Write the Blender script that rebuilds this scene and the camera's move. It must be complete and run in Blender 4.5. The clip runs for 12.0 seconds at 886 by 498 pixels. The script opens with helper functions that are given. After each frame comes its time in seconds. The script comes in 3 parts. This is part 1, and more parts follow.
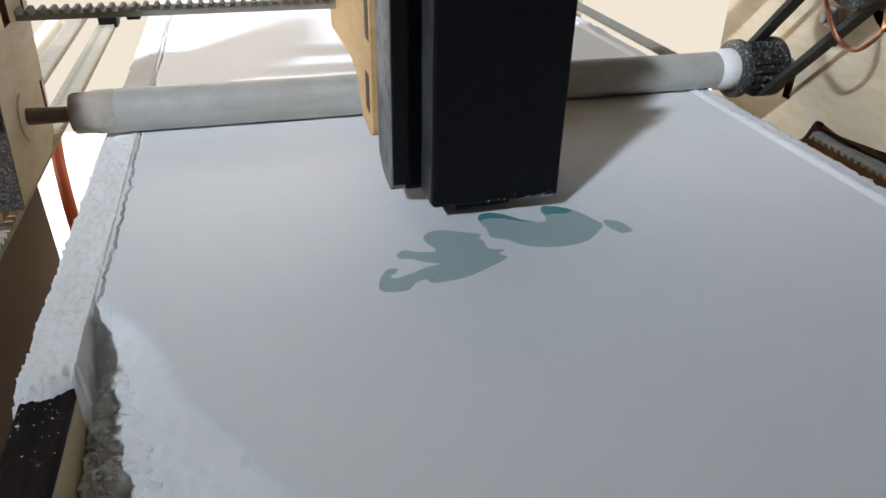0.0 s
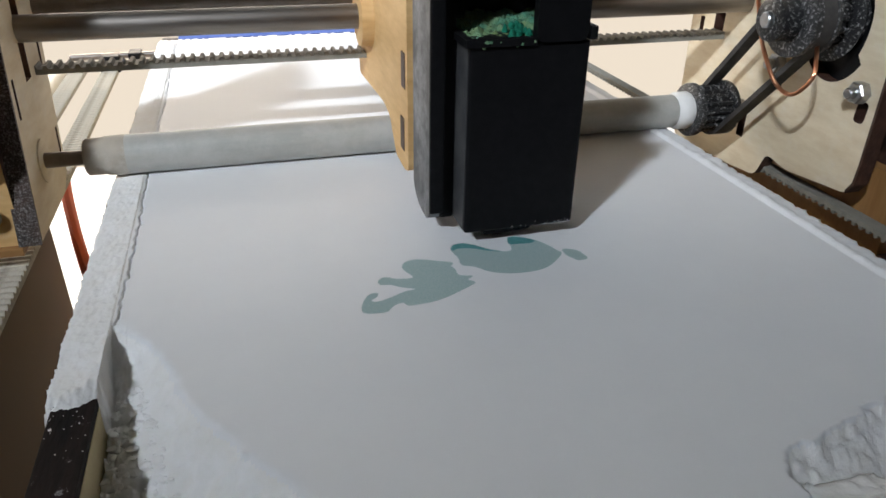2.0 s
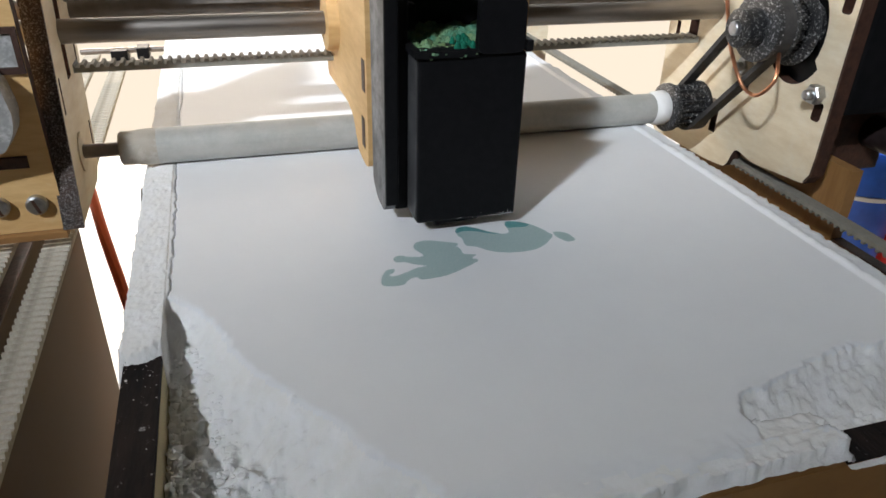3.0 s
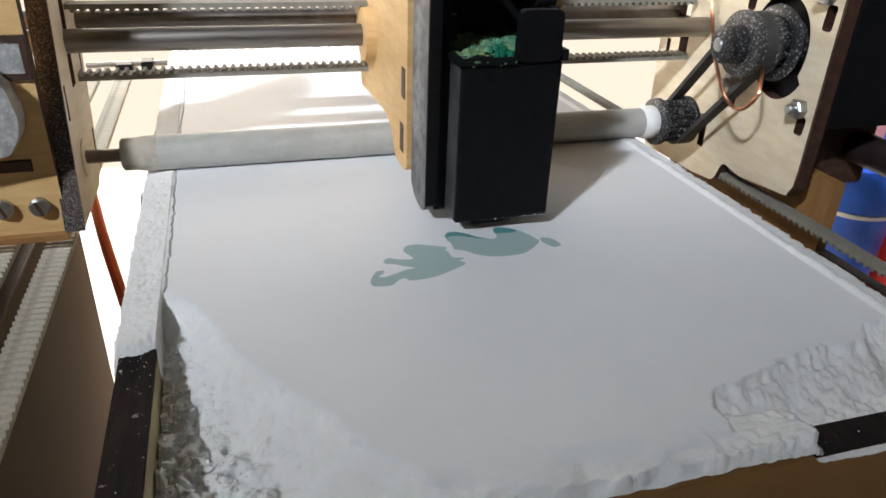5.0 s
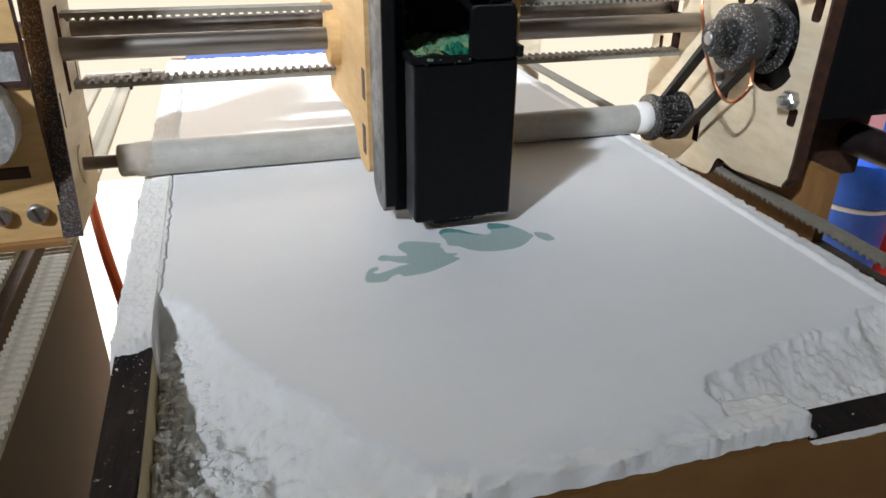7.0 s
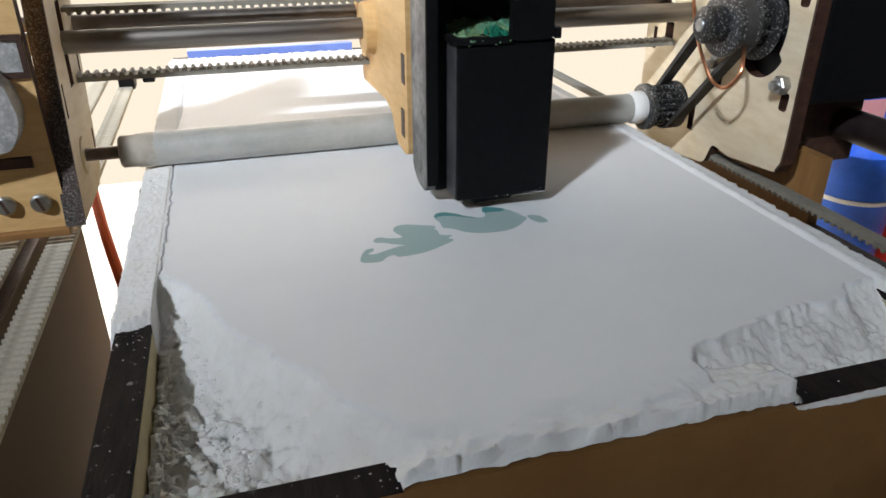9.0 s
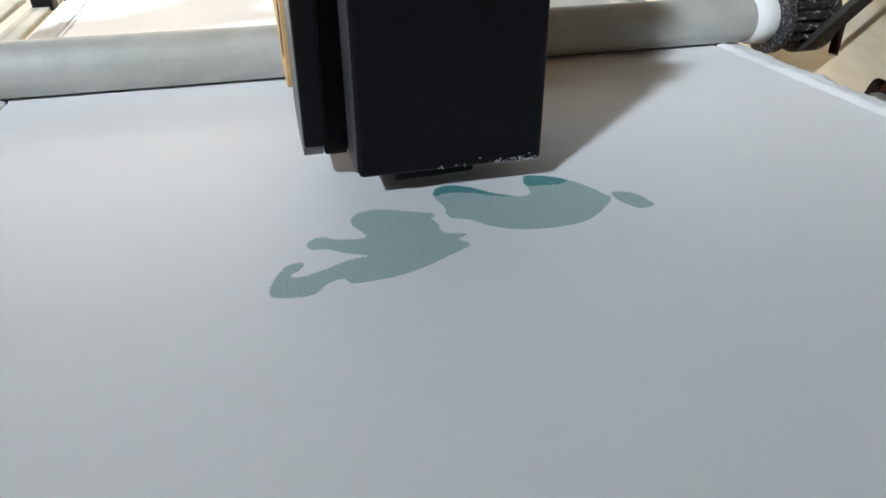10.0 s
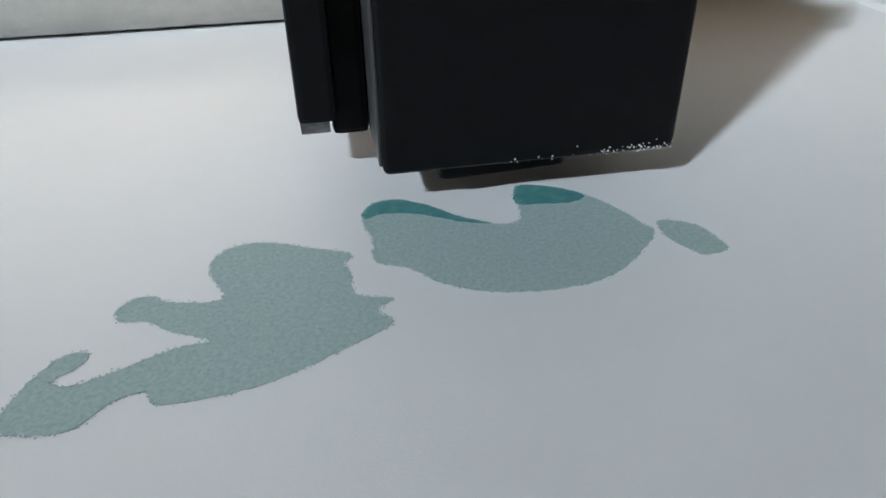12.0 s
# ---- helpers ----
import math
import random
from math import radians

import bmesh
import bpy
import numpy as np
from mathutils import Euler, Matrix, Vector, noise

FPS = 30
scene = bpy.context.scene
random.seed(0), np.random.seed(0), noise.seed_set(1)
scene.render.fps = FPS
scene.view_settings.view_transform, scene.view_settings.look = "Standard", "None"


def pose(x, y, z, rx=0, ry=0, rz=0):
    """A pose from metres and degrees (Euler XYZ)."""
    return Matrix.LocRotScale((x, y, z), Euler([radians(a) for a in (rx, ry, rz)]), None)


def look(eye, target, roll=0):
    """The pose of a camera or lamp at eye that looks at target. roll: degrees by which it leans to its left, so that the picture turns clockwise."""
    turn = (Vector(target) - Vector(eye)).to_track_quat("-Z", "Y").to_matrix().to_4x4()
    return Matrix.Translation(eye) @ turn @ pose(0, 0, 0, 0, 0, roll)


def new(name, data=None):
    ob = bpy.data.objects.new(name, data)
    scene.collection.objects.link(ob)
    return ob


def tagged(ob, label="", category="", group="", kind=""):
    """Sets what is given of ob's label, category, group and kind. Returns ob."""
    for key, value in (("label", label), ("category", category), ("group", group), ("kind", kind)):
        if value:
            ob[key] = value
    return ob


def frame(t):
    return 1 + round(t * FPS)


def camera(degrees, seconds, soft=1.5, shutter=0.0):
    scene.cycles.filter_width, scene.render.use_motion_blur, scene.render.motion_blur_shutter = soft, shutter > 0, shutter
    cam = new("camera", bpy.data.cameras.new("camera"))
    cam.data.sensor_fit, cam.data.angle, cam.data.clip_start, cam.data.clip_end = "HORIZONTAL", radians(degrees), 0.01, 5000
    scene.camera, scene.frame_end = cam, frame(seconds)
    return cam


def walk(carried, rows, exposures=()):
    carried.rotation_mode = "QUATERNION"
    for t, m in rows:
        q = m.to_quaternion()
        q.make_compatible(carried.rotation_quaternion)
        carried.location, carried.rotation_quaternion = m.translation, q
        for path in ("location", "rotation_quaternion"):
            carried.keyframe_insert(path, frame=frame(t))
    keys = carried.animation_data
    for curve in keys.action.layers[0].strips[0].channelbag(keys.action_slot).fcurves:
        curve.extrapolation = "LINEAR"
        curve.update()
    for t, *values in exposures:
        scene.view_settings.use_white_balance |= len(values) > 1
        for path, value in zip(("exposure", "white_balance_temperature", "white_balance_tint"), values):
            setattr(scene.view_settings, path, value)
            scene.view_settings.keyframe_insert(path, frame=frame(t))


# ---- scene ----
# ------------------------------------------------------------------ camera
cam = camera(63.9, 12.0, soft=1.6)


def eye_row(t, x, y, z, yaw, pitch, roll):
    yaw, pitch = radians(yaw), radians(pitch)
    e = Vector((x, y, z))
    d = Vector((-math.sin(yaw) * math.cos(pitch), math.cos(yaw) * math.cos(pitch), math.sin(pitch)))
    return t, look(e, e + d, roll)


PATH = [
    (0.0, .0406, -.1694, .0633, -15.52, -31.12, 1.23), (0.5, .0438, -.1727, .0590, -15.09, -30.35, .57),
    (1.0, .0443, -.1737, .0599, -15.34, -29.63, .76), (1.5, .0424, -.1779, .0645, -15.93, -29.33, 1.05),
    (2.0, .0403, -.1841, .0712, -16.00, -28.68, .90), (2.5, .0362, -.1864, .0717, -16.09, -29.86, .83),
    (3.0, .0299, -.2003, .0791, -17.67, -29.43, 1.80), (3.5, .0314, -.2052, .0777, -17.34, -28.22, 2.11),
    (5.5, .0305, -.2079, .0783, -17.64, -27.49, 2.42), (6.0, .0292, -.2095, .0769, -18.37, -26.30, 2.09),
    (6.5, .0314, -.2112, .0772, -18.61, -26.01, 1.98), (7.0, .0329, -.2098, .0761, -16.97, -27.15, .78),
    (9.0, .0340, -.2153, .0724, -16.46, -26.70, -.02),
    (9.25, .0350, -.2090, .0700, -16.40, -26.90, -.05), (9.5, .0437, -.1849, .0590, -15.40, -28.00, -.30),
    (9.8, .0512, -.1570, .0455, -15.40, -28.70, -.25), (10.0, .0575, -.1410, .0402, -14.80, -30.00, -.30),
    (10.2, .0590, -.1300, .0310, -14.40, -28.60, -.40), (10.5, .0645, -.1150, .0260, -13.20, -29.90, -.65),
    (11.0, .0721, -.1096, .0270, -11.50, -33.40, -.95), (11.5, .0757, -.1098, .0294, -10.80, -32.00, -1.05),
    (12.0, .0756, -.1093, .0293, -9.90, -33.50, -1.05),
]
walk(cam, [eye_row(*r) for r in PATH], [(0.0, 0.05, 6550, 13), (1.6, -0.05, 6700, 13), (3.0, 0.2, 6900, 14), (7.2, 0.3, 6900, 14), (9.0, 0.22, 6850, 13), (9.5, 0.25, 6700, 12), (10.1, 0.32, 6600, 10), (12.0, 0.3, 6650, 10)])

# ------------------------------------------------------------------ light
world = bpy.data.worlds.new("sky")
scene.world = world
world.use_nodes = True
wn = world.node_tree.nodes
sky = wn.new("ShaderNodeTexSky")
sky.sky_type, sky.sun_disc = "NISHITA", False
sky.sun_elevation, sky.sun_rotation = radians(40), radians(-6)
world.node_tree.links.new(sky.outputs[0], wn["Background"].inputs[0])
wn["Background"].inputs[1].default_value = 0.08


def window_lamp(name, at, to, w, h, watts, colour):
    d = bpy.data.lights.new(name, "AREA")
    d.shape, d.size, d.size_y, d.energy, d.color = "RECTANGLE", w, h, watts, colour
    ob = new(name, d)
    ob.matrix_world = look(at, to)
    return ob


window_lamp("window_light_back", (-0.16, 0.415, 0.125), (0.06, 0.0, 0.0), 0.70, 0.20, 1.9, (1.0, 0.90, 0.76))
window_lamp("window_light_side", (-1.81, -1.875, 1.99), (0.08, -0.05, 0.0), 0.30, 0.16, 240, (0.77, 0.885, 1.0))
sun = new("sun", bpy.data.lights.new("sun", "SUN"))
sun.data.energy, sun.data.angle, sun.data.color = 2.8, radians(0.6), (1.0, 0.94, 0.84)
sun.matrix_world = look((-0.10, 1.0, 0.839), (0.0, 0.0, 0.0))

# ------------------------------------------------------------------ materials
MM = 0.001


def mat(name, colour, rough=0.6, metal=0.0, vary=None, scale=200.0, bump=0.0, bscale=900.0, spec=0.5, detail=6.0, stretch=(1, 1, 1)):
    """Principled surface with a two-scale colour variation and fine relief."""
    m = bpy.data.materials.new(name)
    m.use_nodes = True
    nt = m.node_tree
    b = nt.nodes["Principled BSDF"]
    b.inputs["Roughness"].default_value, b.inputs["Metallic"].default_value = rough, metal
    b.inputs["Specular IOR Level"].default_value = spec
    b.inputs["Base Color"].default_value = (*colour, 1)
    tc = nt.nodes.new("ShaderNodeTexCoord")
    mp = nt.nodes.new("ShaderNodeMapping")
    mp.inputs["Scale"].default_value = stretch
    nt.links.new(tc.outputs["Object"], mp.inputs[0])
    if vary:
        n = nt.nodes.new("ShaderNodeTexNoise")
        n.inputs["Scale"].default_value, n.inputs["Detail"].default_value = scale, detail
        n.inputs["Roughness"].default_value = 0.65
        nt.links.new(mp.outputs[0], n.inputs["Vector"])
        r = nt.nodes.new("ShaderNodeValToRGB")
        r.color_ramp.elements[0].position, r.color_ramp.elements[1].position = 0.35, 0.68
        r.color_ramp.elements[0].color, r.color_ramp.elements[1].color = (*vary, 1), (*colour, 1)
        nt.links.new(n.outputs[0], r.inputs[0])
        nt.links.new(r.outputs[0], b.inputs["Base Color"])
        rr = nt.nodes.new("ShaderNodeMapRange")
        rr.inputs[3].default_value, rr.inputs[4].default_value = max(0.03, rough - 0.1), min(1, rough + 0.12)
        nt.links.new(n.outputs[0], rr.inputs[0])
        nt.links.new(rr.outputs[0], b.inputs["Roughness"])
    if bump:
        n2 = nt.nodes.new("ShaderNodeTexNoise")
        n2.inputs["Scale"].default_value, n2.inputs["Detail"].default_value = bscale, 8
        nt.links.new(mp.outputs[0], n2.inputs["Vector"])
        bp = nt.nodes.new("ShaderNodeBump")
        bp.inputs["Strength"].default_value, bp.inputs["Distance"].default_value = 1.0, bump
        nt.links.new(n2.outputs[0], bp.inputs["Height"])
        nt.links.new(bp.outputs[0], b.inputs["Normal"])
    return m


def dusted(m, dust=(0.75, 0.74, 0.72), scale=700.0, low=0.60, high=0.72, rough=0.9, amount=1.0):
    """Specks and patches of white powder lying over a surface."""
    nt = m.node_tree
    b = nt.nodes["Principled BSDF"]
    tc = nt.nodes.new("ShaderNodeTexCoord")
    n = nt.nodes.new("ShaderNodeTexNoise")
    n.inputs["Scale"].default_value, n.inputs["Detail"].default_value, n.inputs["Roughness"].default_value = scale, 10, 0.75
    nt.links.new(tc.outputs["Object"], n.inputs["Vector"])
    r = nt.nodes.new("ShaderNodeMapRange")
    r.inputs[1].default_value, r.inputs[2].default_value, r.inputs[4].default_value = low, high, amount
    nt.links.new(n.outputs[0], r.inputs[0])
    mix = nt.nodes.new("ShaderNodeMix")
    mix.data_type = "RGBA"
    nt.links.new(r.outputs[0], mix.inputs[0])
    src = b.inputs["Base Color"]
    if src.links:
        nt.links.new(src.links[0].from_socket, mix.inputs[6])
    else:
        mix.inputs[6].default_value = src.default_value
    mix.inputs[7].default_value = (*dust, 1)
    nt.links.new(mix.outputs[2], src)
    return m


POWDER = mat("plaster_powder", (0.84, 0.85, 0.86), 0.50, vary=(0.815, 0.825, 0.84), scale=60, bump=0.000018, bscale=4200, spec=0.4)
ROUGH_POWDER = mat("loose_plaster_powder", (0.90, 0.90, 0.90), 0.97, vary=(0.84, 0.83, 0.80), scale=150, bump=0.00014, bscale=1300, spec=0.05)
PRINT = mat("damp_teal_powder", (0.30, 0.45, 0.45), 0.9, vary=(0.46, 0.55, 0.54), scale=3200, bump=0.000016, bscale=5000, spec=0.25)
PRINT_WET = mat("wet_teal_ink", (0.05, 0.23, 0.24), 0.6, vary=(0.10, 0.31, 0.31), scale=900, bump=0.00004, bscale=5000)
PLY = dusted(mat("birch_plywood", (0.70, 0.46, 0.21), 0.6, vary=(0.57, 0.34, 0.135), scale=70, bump=0.00006, bscale=500, stretch=(1, 1, 5)), (0.72, 0.66, 0.55), 220, 0.58, 0.85, amount=0.4)
PLY_ORANGE = mat("varnished_plywood", (0.34, 0.18, 0.065), 0.5, vary=(0.26, 0.125, 0.042), scale=60, bump=0.00006, bscale=500, stretch=(1, 6, 1))
PLY_PALE = dusted(mat("pale_plywood", (0.76, 0.66, 0.49), 0.7, vary=(0.64, 0.52, 0.35), scale=60, bump=0.00006, bscale=500, stretch=(1, 1, 4)), (0.75, 0.72, 0.66), 160, 0.5, 0.8, amount=0.5)
BURNT = dusted(mat("laser_burnt_edge", (0.022, 0.016, 0.014), 0.6, vary=(0.05, 0.026, 0.018), scale=250, bump=0.0002, bscale=900), (0.55, 0.53, 0.51), 2200, 0.50, 0.68, amount=0.6)
BURNT_BOX = dusted(mat("charred_box_edge", (0.005, 0.004, 0.0045), 0.6, vary=(0.016, 0.009, 0.008), scale=220, bump=0.0002, bscale=700, stretch=(2, 0.4, 1), spec=0.12), (0.7, 0.7, 0.7), 420, 0.62, 0.72, amount=0.8)
BURNT_CLEAN = dusted(mat("burnt_plywood_edge", (0.03, 0.012, 0.008), 0.55, vary=(0.07, 0.03, 0.018), scale=300, bump=0.0002, bscale=900), (0.6, 0.58, 0.56), 1100, 0.66, 0.8, amount=0.5)
LINER = mat("bare_wood_inner_face", (0.55, 0.46, 0.27), 0.7, vary=(0.45, 0.36, 0.2), scale=120, bump=0.0001)
STEEL = mat("ground_steel", (0.36, 0.33, 0.30), 0.42, 1.0, vary=(0.22, 0.19, 0.17), scale=90, stretch=(0.2, 3, 3))
STEEL_DARK = mat("dull_steel", (0.30, 0.27, 0.25), 0.45, 1.0, vary=(0.2, 0.17, 0.15), scale=120)
STEEL_BLACK = mat("blackened_steel", (0.014, 0.010, 0.010), 0.35, vary=(0.03, 0.02, 0.02), scale=150, spec=0.3)
ALU = dusted(mat("matt_aluminium_tube", (0.46, 0.45, 0.41), 0.6, 0.2, vary=(0.37, 0.375, 0.35), scale=80, bump=0.00003, stretch=(0.3, 3, 3)), (0.58, 0.57, 0.54), 110, 0.42, 0.7, amount=0.6)
ZINC = mat("zinc_screw", (0.55, 0.56, 0.57), 0.35, 1.0, vary=(0.38, 0.38, 0.38), scale=600)
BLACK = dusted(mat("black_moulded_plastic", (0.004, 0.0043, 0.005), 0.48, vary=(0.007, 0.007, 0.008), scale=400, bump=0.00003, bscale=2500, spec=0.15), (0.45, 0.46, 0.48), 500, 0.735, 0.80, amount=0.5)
# black plastic greyed by scuffs, dust and the left light painted in
BLACK_SIDE_LIT = dusted(mat("scuffed_lit_black_plastic", (0.055, 0.055, 0.057), 0.5, vary=(0.12, 0.12, 0.122), scale=200, bump=0.00006, bscale=1500), (0.55, 0.55, 0.57), 140, 0.46, 0.78, amount=0.6)
# lit copy of the cartridge black, with pale specks
CART_SIDE_LIT = dusted(mat("side_lit_black_plastic", (0.035, 0.035, 0.036), 0.55, vary=(0.075, 0.075, 0.076), scale=120, bump=0.00003, bscale=2000), (0.5, 0.5, 0.52), 420, 0.66, 0.80, amount=0.6)
RUBBER = dusted(mat("black_rubber_belt", (0.028, 0.026, 0.025), 0.75, vary=(0.05, 0.046, 0.044), scale=300), (0.4, 0.38, 0.36), 500, 0.62, 0.85, amount=0.35)
PULLEY = dusted(mat("black_pulley_plastic", (0.007, 0.007, 0.008), 0.42, vary=(0.014, 0.014, 0.014), scale=300, spec=0.35), (0.75, 0.75, 0.75), 1100, 0.54, 0.70, amount=0.8)
PULLEY_RIM = dusted(mat("powder_caked_rim", (0.012, 0.012, 0.013), 0.5, vary=(0.03, 0.03, 0.03), scale=300), (0.75, 0.75, 0.75), 1300, 0.53, 0.68, amount=0.75)
CAP_TAN = dusted(mat("powdered_tan_cap", (0.44, 0.39, 0.32), 0.7, vary=(0.36, 0.32, 0.26), scale=120, bump=0.00006), (0.7, 0.68, 0.64), 160, 0.5, 0.72, amount=0.6)
BELT_GREY = mat("grey_toothed_belt", (0.27, 0.255, 0.215), 0.7, vary=(0.20, 0.19, 0.16), scale=250, bump=0.00005)
BELT_PALE = dusted(mat("dusty_toothed_belt", (0.40, 0.36, 0.29), 0.75, vary=(0.30, 0.27, 0.21), scale=250), (0.62, 0.58, 0.50), 300, 0.4, 0.7, amount=0.7)
FOAM = dusted(mat("ink_soaked_foam", (0.21, 0.28, 0.11), 0.4, vary=(0.04, 0.19, 0.13), scale=220, bump=0.0006, bscale=900), (0.5, 0.55, 0.48), 1500, 0.58, 0.74, amount=0.7)
INK = mat("wet_green_ink", (0.005, 0.10, 0.06), 0.12, vary=(0.01, 0.16, 0.10), scale=600)
WHITE_PLASTIC = mat("white_plastic", (0.82, 0.81, 0.79), 0.6, vary=(0.74, 0.73, 0.70), scale=300, bump=0.0001)
COPPER = mat("copper_wire", (0.80, 0.38, 0.22), 0.3, 1.0, vary=(0.6, 0.25, 0.14), scale=300)
RED = mat("red_plastic", (0.75, 0.05, 0.025), 0.4, vary=(0.6, 0.03, 0.02), scale=30)
RED_CABLE = mat("red_cable", (0.88, 0.19, 0.10), 0.4, vary=(0.75, 0.13, 0.06), scale=60)
BLUE = mat("blue_plastic", (0.03, 0.17, 0.80), 0.4, vary=(0.015, 0.09, 0.5), scale=30)
BLUE_TAPE = mat("faded_blue_tape", (0.16, 0.24, 0.58), 0.6, vary=(0.12, 0.18, 0.48), scale=60)
PINK = mat("pink_card", (0.75, 0.36, 0.36), 0.7, vary=(0.65, 0.28, 0.28), scale=40)
DESK = mat("pale_desk_top", (0.86, 0.83, 0.77), 0.55, vary=(0.80, 0.77, 0.70), scale=6, bump=0.0001, bscale=200, stretch=(1, 5, 1))
WALL = mat("painted_wall", (0.78, 0.74, 0.67), 0.85, vary=(0.72, 0.68, 0.61), scale=5, bump=0.0004, bscale=150)
# dark brown holds the shade on the left board
SHADE_BROWN = mat("board_shaded_brown", (0.10, 0.056, 0.026), 0.75, vary=(0.085, 0.046, 0.021), scale=14, bump=0.00003)
# for unseen room surfaces, dark so they reflect little into the black parts
UNSEEN_DARK = mat("unseen_dark_wall", (0.20, 0.18, 0.16), 0.85, vary=(0.16, 0.145, 0.13), scale=5, bump=0.0004, bscale=150)
FLOOR = mat("brown_floor", (0.30, 0.20, 0.12), 0.6, vary=(0.22, 0.14, 0.08), scale=4, bump=0.0003, bscale=60)
CREAM = mat("cream_plastic", (0.74, 0.70, 0.62), 0.5, vary=(0.66, 0.62, 0.53), scale=80)
GREY_CASE = dusted(mat("grey_metal_case", (0.42, 0.42, 0.41), 0.5, 0.3, vary=(0.30, 0.30, 0.29), scale=200), (0.7, 0.7, 0.7), 300, 0.5, 0.7)
GLOW = bpy.data.materials.new("bright_sky_outside")
GLOW.use_nodes = True
_g = GLOW.node_tree
_e = _g.nodes.new("ShaderNodeEmission")
_e.inputs[0].default_value, _e.inputs[1].default_value = (1.0, 0.91, 0.76, 1), 0.85
_g.links.new(_e.outputs[0], _g.nodes["Material Output"].inputs[0])


# ------------------------------------------------------------------ mesh helpers
def part(name, bm, material, parent=None, label="", smooth=False):
    me = bpy.data.meshes.new(name)
    bmesh.ops.recalc_face_normals(bm, faces=bm.faces)
    bm.to_mesh(me)
    bm.free()
    for m in material if isinstance(material, (list, tuple)) else [material]:
        me.materials.append(m)
    if smooth:
        for f in me.polygons:
            f.use_smooth = True
        me.set_sharp_from_angle(angle=radians(35))
    ob = new(name, me)
    if parent:
        ob.parent = parent
    if label:
        ob["label"] = label
    return ob


def thing(name, label, category, at=(0, 0, 0), group="", kind=""):
    ob = new(name)
    ob.location = at
    return tagged(ob, label, category, group, kind)


def box(x0, x1, y0, y1, z0, z1, bevel=0.0, seg=2, bm=None):
    """A box in millimetres with rounded edges."""
    b = bmesh.new()
    vs = [b.verts.new((x * MM, y * MM, z * MM)) for x in (x0, x1) for y in (y0, y1) for z in (z0, z1)]
    for q in ((0, 1, 3, 2), (4, 6, 7, 5), (0, 4, 5, 1), (2, 3, 7, 6), (0, 2, 6, 4), (1, 5, 7, 3)):
        b.faces.new([vs[i] for i in q])
    if bevel:
        bmesh.ops.bevel(b, geom=b.edges[:], offset=bevel * MM, segments=seg, affect="EDGES", profile=0.6)
    return join(bm, b)


def join(bm, b):
    if bm is None:
        return b
    me = bpy.data.meshes.new("tmp")
    b.to_mesh(me)
    b.free()
    bm.from_mesh(me)
    bpy.data.meshes.remove(me)
    return bm


AXIS = {"x": (1, 2, 0), "y": (0, 2, 1), "z": (0, 1, 2)}


def at3(axis, u, v, w):
    """A point with u, v across the axis and w along it, in millimetres."""
    p = [0, 0, 0]
    i, j, k = AXIS[axis]
    p[i], p[j], p[k] = u * MM, v * MM, w * MM
    return p


def turned(axis, cu, cv, rings, n=40, bm=None, ripple=None):
    """A turned body: rings of (along, radius) about a line parallel to the axis. ripple: (teeth, depth) for a toothed rim."""
    b = bmesh.new()
    loops = []
    for w, r in rings:
        loop = []
        for k in range(n):
            a = 2 * math.pi * k / n
            q = r
            if ripple and k % 4 in (0, 1):
                q = r - ripple
            loop.append(b.verts.new(at3(axis, cu + q * math.cos(a), cv + q * math.sin(a), w)))
        loops.append(loop)
    for a, c in zip(loops[:-1], loops[1:]):
        for k in range(n):
            b.faces.new((a[k], a[(k + 1) % n], c[(k + 1) % n], c[k]))
    b.faces.new(loops[0])
    b.faces.new(loops[-1])
    return join(bm, b)


def rod(axis, cu, cv, w0, w1, r, n=32, bm=None, c=0.4):
    return turned(axis, cu, cv, [(w0, r - c), (w0 + c, r), (w1 - c, r), (w1, r - c)], n, bm)


def plate(axis, outline, w0, w1, holes=(), bevel=0.0, bm=None):
    """A flat plate of the given outline (u, v in millimetres) from w0 to w1 along the axis; holes are outlines cut through it."""
    b = bmesh.new()
    edges = []
    for ol in (outline, *holes):
        vs = [b.verts.new(at3(axis, u, v, w0)) for u, v in ol]
        edges += [b.edges.new((vs[i], vs[(i + 1) % len(vs)])) for i in range(len(vs))]
    bmesh.ops.triangle_fill(b, edges=edges, use_beauty=True)
    bmesh.ops.dissolve_limit(b, angle_limit=0.01, verts=b.verts[:], edges=b.edges[:])
    r = bmesh.ops.extrude_face_region(b, geom=b.faces[:])
    d = Vector(at3(axis, 0, 0, w1 - w0))
    b.normal_update()
    bmesh.ops.translate(b, vec=d, verts=[g for g in r["geom"] if isinstance(g, bmesh.types.BMVert)])
    b.normal_update()
    k = AXIS[axis][2]
    for f in b.faces:
        f.material_index = 0 if abs(f.normal[k]) > 0.7 else 1
    return join(bm, b)


def circle(cu, cv, r, n=28, r2=None):
    return [(cu + r * math.cos(2 * math.pi * k / n), cv + (r2 or r) * math.sin(2 * math.pi * k / n)) for k in range(n)]


def slot(cu, cv, w, h, lean=0.0):
    return [(cu - w / 2, cv - h / 2), (cu + w / 2, cv - h / 2), (cu + w / 2 + lean, cv + h / 2), (cu - w / 2 + lean, cv + h / 2)]


